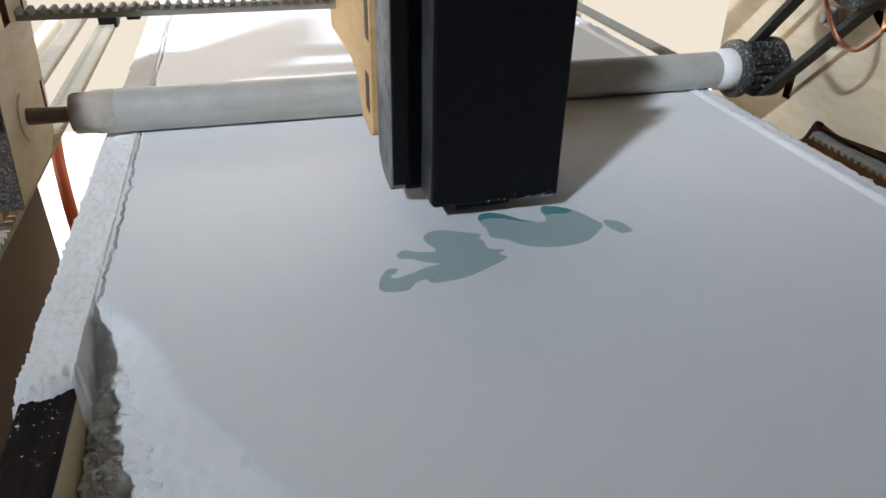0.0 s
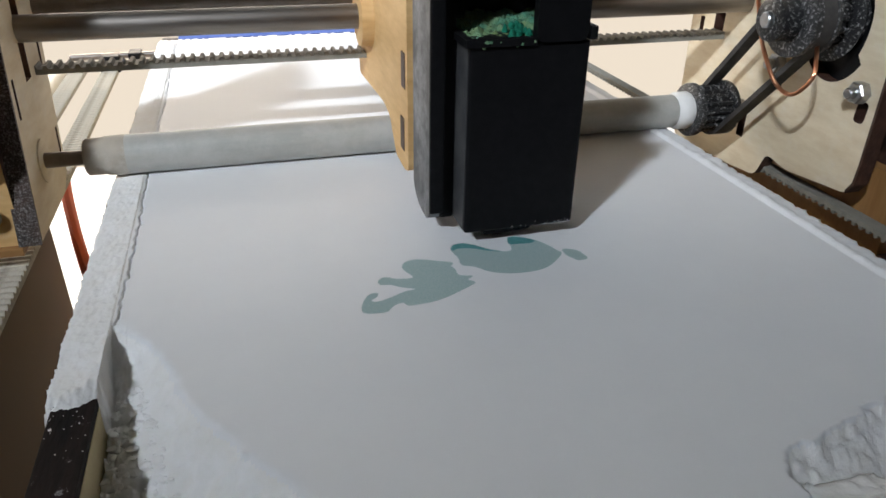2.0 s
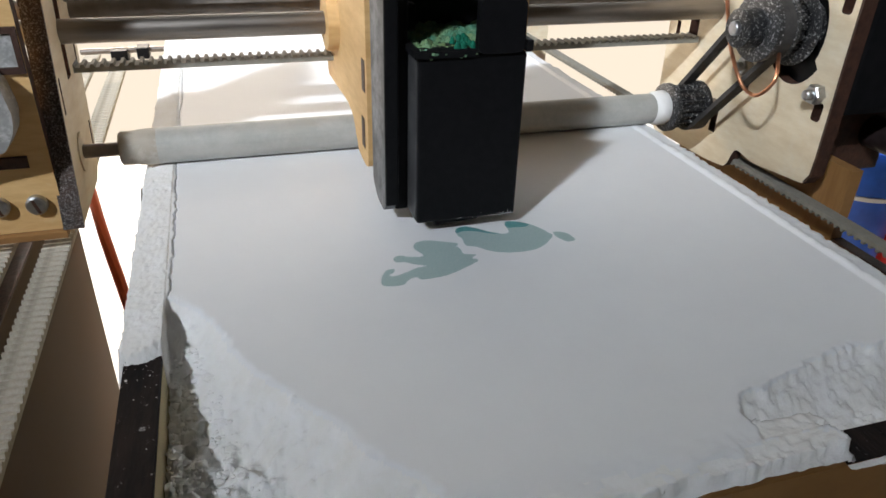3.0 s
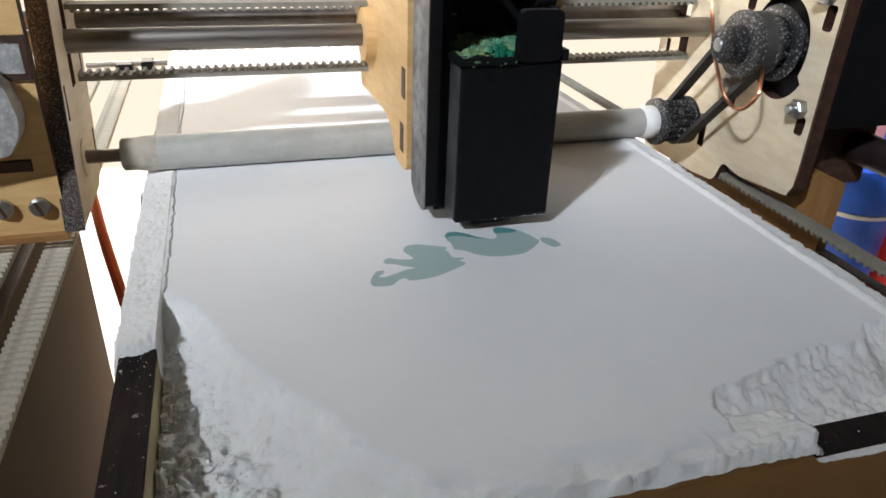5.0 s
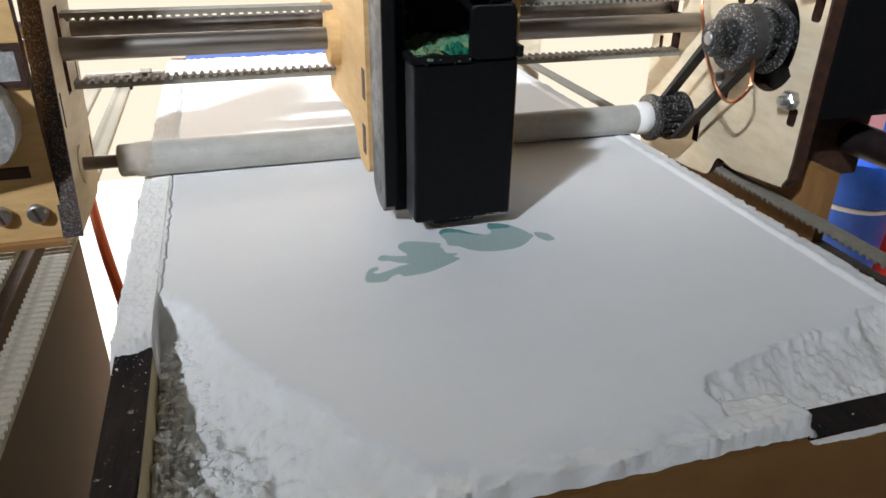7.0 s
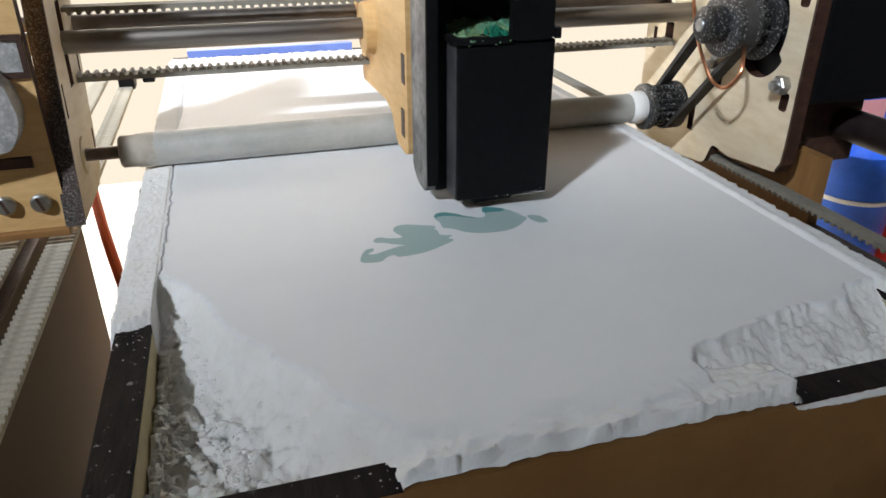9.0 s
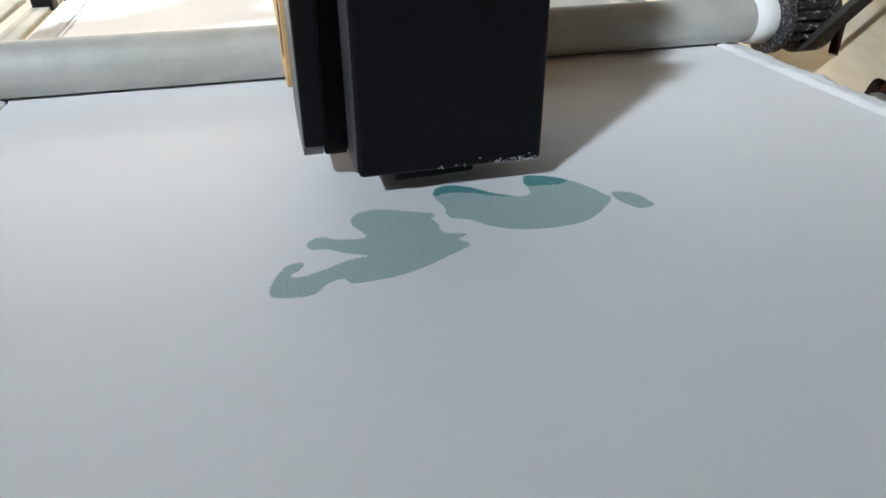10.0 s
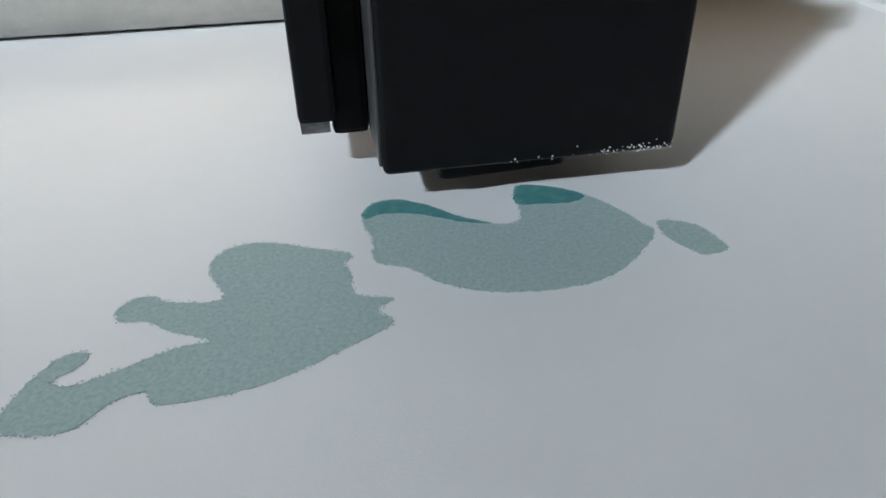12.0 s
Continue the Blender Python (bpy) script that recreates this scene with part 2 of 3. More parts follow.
def rounded(pts, r=2.0, n=4):
    """An outline with its corners rounded."""
    out = []
    m = len(pts)
    for i in range(m):
        p, a, c = Vector(pts[i]), Vector(pts[i - 1]), Vector(pts[(i + 1) % m])
        d1, d2 = (a - p), (c - p)
        q = min(r, d1.length * 0.45, d2.length * 0.45)
        s, e = p + d1.normalized() * q, p + d2.normalized() * q
        for k in range(n + 1):
            t = k / n
            out.append(tuple((1 - t) ** 2 * s + 2 * t * (1 - t) * p + t * t * e))
    return out


def smooth_loop(pts, n=4):
    """A closed Catmull-Rom line through the points."""
    out, m = [], len(pts)
    for i in range(m):
        p0, p1, p2, p3 = (Vector(pts[(i + k) % m]) for k in (-1, 0, 1, 2))
        for k in range(n):
            t = k / n
            out.append(tuple(0.5 * ((2 * p1) + (p2 - p0) * t + (2 * p0 - 5 * p1 + 4 * p2 - p3) * t * t + (3 * p1 - p0 - 3 * p2 + p3) * t ** 3)))
    return out


def tube(points, r, n=8, bm=None, closed=False):
    """A round wire along a list of points in millimetres."""
    b = bmesh.new()
    P = [Vector(p) * MM for p in points]
    loops = []
    side = Vector((0.3, 0.2, 1)).normalized()
    for i, p in enumerate(P):
        d = (P[min(i + 1, len(P) - 1)] - P[max(i - 1, 0)]).normalized()
        u = d.cross(side).normalized()
        v = d.cross(u)
        loops.append([b.verts.new(p + (u * math.cos(2 * math.pi * k / n) + v * math.sin(2 * math.pi * k / n)) * r * MM) for k in range(n)])
    for a, c in zip(loops[:-1], loops[1:]):
        for k in range(n):
            b.faces.new((a[k], a[(k + 1) % n], c[(k + 1) % n], c[k]))
    b.faces.new(loops[0])
    b.faces.new(loops[-1])
    return join(bm, b)


def spline(pts, n=8):
    P = [Vector(p) for p in pts]
    P = [2 * P[0] - P[1]] + P + [2 * P[-1] - P[-2]]
    out = []
    for i in range(1, len(P) - 2):
        p0, p1, p2, p3 = P[i - 1:i + 3]
        for k in range(n):
            t = k / n
            out.append(0.5 * ((2 * p1) + (p2 - p0) * t + (2 * p0 - 5 * p1 + 4 * p2 - p3) * t * t + (3 * p1 - p0 - 3 * p2 + p3) * t ** 3))
    return out + [P[-2]]


def toothed_belt(axis, c, z, w0, w1, width, teeth, m, label, group, thick=1.3, pitch=2.5, depth=0.9):
    """A straight run of toothed belt: a flat band that carries trapezoid teeth above (teeth 1) or below (-1)."""
    n = int((w1 - w0) / pitch)
    w1 = w0 + n * pitch
    band = box(w0, w1, c - width / 2, c + width / 2, z - thick / 2, z + thick / 2) if axis == "x" else box(c - width / 2, c + width / 2, w0, w1, z - thick / 2, z + thick / 2)
    belt = tagged(part("toothed_belt", band, m), label, "belt", group)
    foot, tip = z + teeth * (thick / 2 - 0.05), z + teeth * (thick / 2 + depth)
    b = bmesh.new()
    rows = []
    for u in (c - width / 2, c + width / 2):
        rows.append([b.verts.new(Vector((w, u, v) if axis == "x" else (u, w, v)) * MM) for w, v in ((0.42 * pitch, foot), (0.55 * pitch, tip), (0.87 * pitch, tip), (pitch, foot))])
    for k in range(4):
        b.faces.new((rows[0][k], rows[0][(k + 1) % 4], rows[1][(k + 1) % 4], rows[1][k]))
    b.faces.new(rows[0])
    b.faces.new(rows[1])
    first = part("tooth", b, m, belt)
    for k in range(n):
        t = first if k == 0 else new("tooth", first.data)
        t.parent = belt
        w = (w0 + k * pitch) * MM
        t.location = (w, 0, 0) if axis == "x" else (0, w, 0)
    return belt


def lump(bm, x, y, z, r, seed, shape=(1, 1, 1), sub=1):
    """One small irregular crumb, in millimetres."""
    ball = bmesh.new()
    bmesh.ops.create_icosphere(ball, subdivisions=sub, radius=1.0)
    for v in ball.verts:
        k = r * (1 + 0.45 * noise.noise(v.co * 1.7 + Vector((seed * 3.1, 0, 0))))
        v.co = Vector(((x + v.co.x * k * shape[0]) * MM, (y + v.co.y * k * shape[1]) * MM, (z + v.co.z * k * shape[2]) * MM))
    return join(bm, ball)


def fbm(x, y, s, o=4, seed=0.0):
    return noise.fractal((x * s, y * s, seed), 1.0, 2.0, o)


# ------------------------------------------------------------------ the room
def room():
    def setting(name, bm, m, label):
        return tagged(part(name, bm, m), label, name.split("_")[0], kind="structure")
    setting("floor", box(-1612, 1500, -1212, 440, -912, -900), FLOOR, "brown floor of the room")
    # ceiling and side walls are out of view, added dark to limit bounce
    setting("ceiling", box(-1612, 1500, -1212, 440, 1700, 1712), UNSEEN_DARK, "unseen ceiling, added dark to cut reflected light")
    # back wall with the window opening behind the machine; unseen low head keeps sun off the bed
    bw = box(-1600, -560, 420, 440, -900, 1700)
    box(740, 1500, 420, 440, -900, 1700, bm=bw)
    box(-560, 740, 420, 440, 270, 1700, bm=bw)
    box(-560, 740, 420, 440, -900, -190, bm=bw)
    setting("wall_back", bw, WALL, "pale wall around a bright window, unseen top added to block sun")
    setting("wall_right", box(1500, 1512, -1212, 440, -900, 1700), UNSEEN_DARK, "unseen wall, added dark to cut reflected light")
    # unseen front wall; its high window sill is added to dim the bed's front
    fw = box(-1600, -1420, -1212, -1200, -900, 1700)
    box(-790, 1500, -1212, -1200, -900, 1700, bm=fw)
    box(-1420, -790, -1212, -1200, -900, 1285, bm=fw)
    box(-1420, -790, -1212, -1200, 1620, 1700, bm=fw)
    setting("wall_front", fw, UNSEEN_DARK, "unseen dark wall, its high sill added to dim the bed front")
    setting("wall_left", box(-1612, -1600, -1212, 440, -900, 1700), UNSEEN_DARK, "unseen wall, added dark to cut reflected light")
    setting("backdrop", box(-1900, 2000, 800, 804, -700, 120), GLOW, "bright overexposed daylight outside the window")
    w = thing("window_1", "white window frame before bright daylight", "window", kind="structure")
    for a in ((-560, -520, 423, 437, -190, 270), (700, 740, 423, 437, -190, 270), (-520, 700, 423, 437, 240, 270), (-520, 700, 423, 437, -190, -160)):
        part("window_frame", box(*a, bevel=3), WHITE_PLASTIC, w)
    d = thing("desk", "pale wooden desk top in bright window light", "desk")
    part("top", box(-540, 900, -480, 400, -172, -148, bevel=4), DESK, d)
    for x in (-510, 870):
        for y in (-450, 370):
            part("leg", box(x - 20, x + 20, y - 20, y + 20, -900, -172, bevel=3), DESK, d)


room()


# ------------------------------------------------------------------ the powder box
WALL_TOP = -1.6
FRONT_TOP = -4.2


def build_box():
    b = thing("build_box", "plywood powder box with burnt black top edges", "box")
    walls = (("side_wall", (6.6, 13.0, -135, 162)), ("side_wall", (157.5, 164.0, -135, 162)), ("front_wall", (6.6, 164.0, -141.7, -135.2)), ("back_wall", (6.6, 164.0, 162.2, 168)))
    for name, (x0, x1, y0, y1) in walls:
        top = FRONT_TOP if name == "front_wall" else WALL_TOP
        edge = 0.15 if name == "front_wall" else 1.6
        w = part(name, box(x0, x1, y0, y1, -95, top - edge), PLY_ORANGE if name == "front_wall" else LINER, b)
        for u0, u1 in (((x0, 50), (117, x1)) if name == "front_wall" else ((x0, x1),)):
            part("burnt_edge", box(u0, u1, y0, y1, top - edge, top, bevel=min(0.3, edge * 0.3)), BURNT_BOX, w, "charred black laser-cut edge")
        if name == "front_wall":
            # powder clinging to the outer face below the charred edge
            g = bmesh.new()
            rows = []
            for i in range(90):
                x = 117 + i * 0.52
                hgt = min(1.0, (i + 1) / 22) * (1.4 + 0.9 * fbm(x, 0, 0.12, 3, 61.0))
                rows.append([g.verts.new(Vector((x, y0 - 0.9 * math.sin(math.pi * k / 5) - 0.05 * k + 0.02, top - 0.2 - hgt * k / 5 - 0.25 * fbm(x, k, 0.8, 3, 7.0))) * MM) for k in range(6)])
            for a, c in zip(rows, rows[1:]):
                for k in range(5):
                    g.faces.new((a[k], a[k + 1], c[k + 1], c[k]))
            part("powder_streak", g, ROUGH_POWDER, w, "streak of clinging white powder", smooth=True)
    part("box_floor", box(13, 157.5, -137, 162, -95, -91), LINER, b)


def clump(x, y):
    """Rounded clods of caked powder."""
    d = noise.voronoi((x * 0.42 + 0.5 * noise.noise((x * 0.5, y * 0.5, 3.0)), y * 0.42, 0.0))[0]
    return 0.55 - 1.3 * d[0] + 0.5 * (0.5 - abs(noise.noise((x * 0.9, y * 0.9, 17.0))))


def bed_height(x, y):
    """Height of the powder surface in millimetres."""
    n4 = fbm(x, y, 1.1, 3, 41.0)
    n1 = fbm(x, y, 0.09, 4, 1.0)
    n2 = fbm(x, y, 0.45, 4, 5.0)
    z = 0.03 * fbm(x, y, 0.05, 2, 9.0)
    # hollow at the left wall, widening towards the front
    n3 = fbm(x, y, 0.16, 5, 21.0)
    if y < -69.5:
        e = float(np.interp(-y, (69, 86, 100, 116, 125, 131, 137, 142), (14.8, 24.4, 30.5, 41.0, 46.5, 52.0, 55.5, 52.0))) + 1.4 * n1 + 0.9 * n2 + 0.5 * n4
        if x < e:
            d = e - x
            f = min(1.0, (-69.5 - y) / 9)
            drop = 0.80 * d * (1 - math.exp(-d / 1.8))
            z -= f * min(10.5, drop) * (0.95 + 0.35 * n3)
            z += (1.3 * n3 + 1.2 * n2 + 0.8 * n4 + 1.1 * clump(x, y)) * min(1.0, d / 3.0) * f
    # hollow in the right front corner
    if x > 98 and y < -104:
        q = min(1.0, max(0.0, (x - 145) / 6))
        a = -121.0 - max(0.0, 130 - x) * 0.24 + 1.8 * n1 + 0.8 * n2 + 0.6 * n4 + 6.0 * q * q * (3 - 2 * q) - y
        b = x - 104.0 - 2.2 * n2 - 1.2 * n1 - 0.8 * n4
        if a > 0 and b > 0 and y > -136:
            d = 5.0 - math.hypot(max(0.0, 5.0 - a), max(0.0, 5.0 - b)) + max(0.0, min(a, b) - 5.0)
            if d > 0:
                z -= min(7.0, 1.7 * min(d, 1.2) + 0.62 * max(0.0, d - 1.2)) * (0.95 + 0.25 * n3)
                z += (0.7 * n3 + 0.8 * n2 + 0.7 * n4 + 0.6 * clump(x, y)) * min(1.0, d / 2.0)
                if y < -131.5 and x < 118:
                    z = max(z, -0.8 - 0.35 * max(0.0, y + 135.5) + 0.5 * n2 + 0.4 * n1)
    # front strip lying on the wall, with a broken edge
    lip = -140.4 + 0.8 * n2 + 0.8 * n3
    if y < -133 and 46 < x < 124:
        z -= min(1.0, (-133 - y) / 6) * (0.7 + 0.9 * n1 + 0.6 * n2 + 0.35 * n4)
        if y < lip:
            z = max(-4.0, -2.6 - 0.5 * (lip - y) + 0.9 * n2)
    if y < -134.6 and not (49 + 2.5 * n1 < x < 118 + 2.5 * n2):
        z = -6.5
    # heaps on the side walls
    if x < 13.2:
        end = -90.2 + 1.6 * n1 + 1.2 * n2 + 0.9 * n4 + max(0.0, x - 9.5) * 0.75 - y
        z = 0.25 - 0.13 * (13.2 - x) + 0.25 * n1 + 0.2 * n2 + 0.18 * n4
        if end > -2.0:
            z -= 0.35 * (end + 2.0) ** 1.35 - 0.9 * n4 - 0.5 * noise.noise((x * 3.1, y * 3.1, 5.0))
        if end > 2.2:
            return -8.0
        if x < 5.7 + 0.45 * n2 + 0.5 * n4:
            z = -4.5
    if x > 157.5:
        z = 0.15 + 0.4 * n1 + 0.25 * n2 + 0.5 * math.exp(-((x - 159.0) / 0.9) ** 2) - (x - 160) * 0.12
        if x > 164.4 + 0.5 * n2:
            z = -4.5
    # crack along the left wall
    if y > -71 and abs(x - 14.2 - 0.75 * fbm(3.0, y, 0.30, 4, 2.0) - 0.2 * math.sin(y * 0.12)) < 0.17:
        z -= 2.2 if y < -3 else 1.0
    if y > 156 + 1.5 * n2:
        z -= 2.5
    return z


def powder():
    xs = list(np.arange(4.6, 12.6, 0.3)) + list(np.arange(12.6, 15.8, 0.16)) + list(np.arange(15.8, 60, 0.45)) + list(np.arange(60, 98, 0.9)) + list(np.arange(98, 157, 0.45)) + list(np.arange(157, 166.4, 0.45))
    ys = list(np.arange(-141.6, -68, 0.4)) + list(np.arange(-68, 0, 0.6)) + list(np.arange(0, 160.5, 2.0))
    verts = [(x * MM, y * MM, bed_height(x, y) * MM) for y in ys for x in xs]
    w = len(xs)
    faces = [(j * w + i, j * w + i + 1, (j + 1) * w + i + 1, (j + 1) * w + i) for j in range(len(ys) - 1) for i in range(w - 1)]
    # no powder where the bare wall tops stand free
    faces = [f for f in faces if not (verts[f[0]][0] < 13.2 * MM and max(verts[i][2] for i in f) < -4.2 * MM)]
    me = bpy.data.meshes.new("powder_bed")
    me.from_pydata([tuple(map(float, v)) for v in verts], [], faces)
    me.materials.append(POWDER)
    me.materials.append(ROUGH_POWDER)
    for f in me.polygons:
        f.use_smooth = True
        c = f.center / MM
        rough = (c.z < -0.6 and c.y < -60) or c.x < 13.4
        f.material_index = 1 if rough else 0
    ob = new("powder_bed", me)
    tagged(ob, "levelled bed of fine white plaster powder, crumbled at its front corners", "powder", kind="stuff")


def crumbs():
    """Grains and clods of powder strewn over the charred wall tops."""
    rnd = random.Random(23)
    b = bmesh.new()
    for q in range(24):
        y = -91 - abs(rnd.gauss(0, 4)) if q < 20 else rnd.uniform(-135, -92)
        r = rnd.uniform(0.04, 0.11) if rnd.random() < 0.93 else rnd.uniform(0.2, 0.36)
        lump(b, rnd.uniform(6.8, 12.8), y, WALL_TOP + r * 0.3, r, q, (1.2, 1, 0.6))
    for q in range(26):
        r = rnd.uniform(0.05, 0.16)
        x = rnd.choice((rnd.uniform(14, 49), rnd.uniform(117, 160), rnd.gauss(48, 2), rnd.gauss(119, 2)))
        lump(b, x, rnd.uniform(-141.4, -135.6), FRONT_TOP + r * 0.3, r, q + 300, (1.3, 1, 0.6))
    # clods lying in the hollow beside the wall
    for q in range(520):
        y = rnd.uniform(-134, -84)
        x = 13.6 + float(np.interp(-y, (69, 86, 116, 134), (1, 6, 13, 20))) * rnd.random() ** 1.3
        z = bed_height(x, y)
        if -3.5 < z or z < -14:
            continue
        r = rnd.uniform(0.25, 0.6) if rnd.random() < 0.8 else rnd.uniform(0.6, 1.1)
        lump(b, x, y, z - r * 0.1, r, q + 1000, (1.2, 1, 0.75))
    ob = part("powder_crumb_scatter", b, ROUGH_POWDER, smooth=True)
    tagged(ob, "white powder crumbs strewn in the hollow and on the charred rim", "powder", kind="stuff")
    f = bmesh.new()
    for q in range(6):
        lump(f, rnd.uniform(40, 160), -141.75, rnd.uniform(-34, -6.5), rnd.uniform(0.15, 0.5), q + 700, (0.8, 0.25, rnd.uniform(1, 2.6)))
    tagged(part("powder_fleck_scatter", f, ROUGH_POWDER), "white powder flecks on the box front", "powder", kind="stuff")


build_box()
powder()
crumbs()


# ------------------------------------------------------------------ the printed shape
def printed():
    t = thing("printed_layer", "pale teal printed shape on white powder", "print")

    def flat(name, pts, m, z, label="", parent=t):
        ol = [(x + 0.14 * fbm(x, y, 2.6, 4, 3.0), y + 0.14 * fbm(x, y, 2.6, 4, 7.0)) for x, y in smooth_loop(pts, 10)]
        part(name, plate("z", ol, z - 0.5, z), m, parent, label)
    fig = [(55.9, -78.1), (56.7, -74.8), (58.2, -72.8), (59.6, -72.8), (59.2, -73.9), (58.0, -74.9), (59.2, -75.6), (62, -74.6), (64.7, -73.4), (67, -73.0), (64.6, -71.7), (62.8, -70.3), (60.9, -69.8), (60.7, -68.3), (62.2, -67.4), (63.8, -68.3), (66.9, -69.0), (67.4, -68.0), (66.3, -65.3), (66.6, -63.4), (68, -62.2), (70.4, -62.2), (73.8, -63.7), (76.3, -65), (75.8, -66.2), (76.2, -67.7), (76.4, -70), (78.7, -71), (77.5, -72.1), (78.4, -73.6), (74.7, -75.7), (70.8, -77.5), (67.2, -78.1), (64.5, -78.1), (63.6, -76.9), (61.8, -77.4), (60.2, -79.1), (57.8, -79.1)]
    body = [(78, -58.9), (79, -57.8), (80.9, -57.7), (83.2, -59.2), (85.6, -61.6), (87.9, -63.1), (89.6, -63.2), (90.3, -62), (90.6, -58.9), (91.3, -57.5), (93.6, -58), (96.2, -59.9), (98.1, -62.7), (99.1, -65.4), (99.4, -66.9), (96.6, -69.8), (93.7, -71.6), (90.2, -72.2), (85.9, -71.7), (82.6, -70.1), (80.3, -67.6), (78.1, -66.3), (78.2, -63.2), (77.7, -60.8)]
    tail = [(100.3, -65.8), (101.1, -65.3), (103, -66.3), (103.7, -68.1), (103.8, -69.9), (101.9, -70.3), (101, -69.2), (100.2, -67.5)]
    flat("front_figure", fig, PRINT, 0.035)
    flat("body", body, PRINT, 0.035)
    flat("tail", tail, PRINT, 0.035)
    rnd = random.Random(11)
    grains = {PRINT: bmesh.new(), PRINT_WET: bmesh.new()}
    for pts in (fig, body, tail):
        ol = smooth_loop(pts, 12)
        for (x, y), (x2, y2) in zip(ol, ol[1:] + ol[:1]):
            nx, ny = y2 - y, x - x2
            q = math.hypot(nx, ny) or 1
            for k in range(3):
                m = PRINT_WET if pts is body and y < -69.5 and rnd.random() < 0.16 else PRINT
                d = rnd.gauss(0, 0.10)
                u, r = rnd.random(), rnd.uniform(0.03, 0.10)
                cx, cy = x + (x2 - x) * u - nx / q * d, y + (y2 - y) * u - ny / q * d
                a = rnd.uniform(0, 6.28)
                z = 0.04 + rnd.uniform(0, 0.02)
                b = grains[m]
                vs = [b.verts.new(((cx + r * math.cos(a + i * 1.57)) * MM, (cy + r * math.sin(a + i * 1.57)) * MM, z * MM)) for i in range(4)]
                vs.append(b.verts.new((cx * MM, cy * MM, (z + r * 0.35) * MM)))
                for i in range(4):
                    b.faces.new((vs[i], vs[(i + 1) % 4], vs[4]))
    for m, b in grains.items():
        tagged(part("grain_rim", b, m, t, "loose damp grains along the printed edge" if m is PRINT else "dark wet grains along the printed edge"), kind="stuff")
    flat("fresh_ink", [(77.9, -58.9), (79, -57.75), (80.9, -57.65), (83.2, -59.15), (85.6, -61.55), (87.6, -62.9), (85.2, -62.1), (82.6, -60.5), (79.6, -59.7), (77.8, -60.2)], PRINT_WET, 0.06, "dark wet teal edge")
    flat("fresh_ink", [(90.5, -58.8), (91.3, -57.4), (93.6, -57.95), (96.2, -59.9), (95, -61.0), (92.7, -60.8), (90.5, -60.4)], PRINT_WET, 0.06, "dark wet teal edge")


printed()


# ------------------------------------------------------------------ the roller
def roller():
    r = thing("spreading_roller", "matt aluminium powder roller with a black toothed pulley", "roller")
    part("tube", turned("x", 0, 4.95, [(9.6, 4.6), (9.8, 4.95), (164.8, 4.95), (165.2, 4.6)], 48), ALU, r, smooth=True)
    part("end_cap", turned("x", 0, 4.95, [(0, 4.1), (0.5, 4.6), (4.4, 4.65), (5.0, 4.9), (9.0, 5.02), (9.9, 4.9)], 48), CAP_TAN, r, "tan end cap dusted with powder", smooth=True)
    part("shaft", rod("x", 0, 4.95, -16, 0.2, 1.9), STEEL_DARK, r, smooth=True)
    part("collar", turned("x", 0, 4.95, [(165, 4.9), (166, 5.6), (169.5, 5.7), (170.5, 5.2)], 36), WHITE_PLASTIC, r, "white powder-caked collar", smooth=True)
    p = part("pulley", turned("x", 0, 4.95, [(172.6, 7.1), (182, 7.1)], 72, ripple=0.8), PULLEY, r, "black toothed pulley dusted with powder")
    part("flange", turned("x", 0, 4.95, [(170.2, 7.4), (170.6, 8.0), (172.2, 8.0), (172.6, 7.4)], 48), PULLEY_RIM, p, smooth=True)
    part("flange", turned("x", 0, 4.95, [(182, 7.4), (182.4, 8.2), (183.6, 8.2), (184, 7.4)], 48), PULLEY, p, smooth=True)
    part("axle", rod("x", 0, 4.95, 184, 191, 2.0), STEEL_DARK, r, smooth=True)


roller()


# ------------------------------------------------------------------ the gantry
def screw(parent, axis, u, v, w, out, r=2.6, m=ZINC, kind="slotted"):
    """A screw head with a driving slot, standing out of a plate along the axis."""
    s = 1 if out > 0 else -1
    if kind == "hex":
        b = turned(axis, u, v, [(w, r), (w + s * 2.4, r), (w + s * 2.8, r * 0.86)], 6)
        turned(axis, u, v, [(w + s * 2.8, 1.45), (w + s * 4.6, 1.45), (w + s * 4.9, 1.1)], 16, b)
        head = part("screw", b, m, parent)
    else:
        b = turned(axis, u, v, [(w, r), (w + s * 1.5, r), (w + s * 2.0, r * 0.8)], 28)
        head = part("screw", b, m, parent, smooth=True)
        g = bmesh.new()
        g = box(u - 0.4, u + 0.4, w + s * 1.7, w + s * 2.1, v - r * 0.8, v + r * 0.8) if axis == "y" else box(w + s * 1.7, w + s * 2.1, u - 0.4, u + 0.4, v - r * 0.8, v + r * 0.8)
        bmesh.ops.rotate(g, cent=at3(axis, u, v, w), matrix=Matrix.Rotation(radians(-18), 3, axis.upper()), verts=g.verts)
        part("slot", g, BURNT_CLEAN, head)


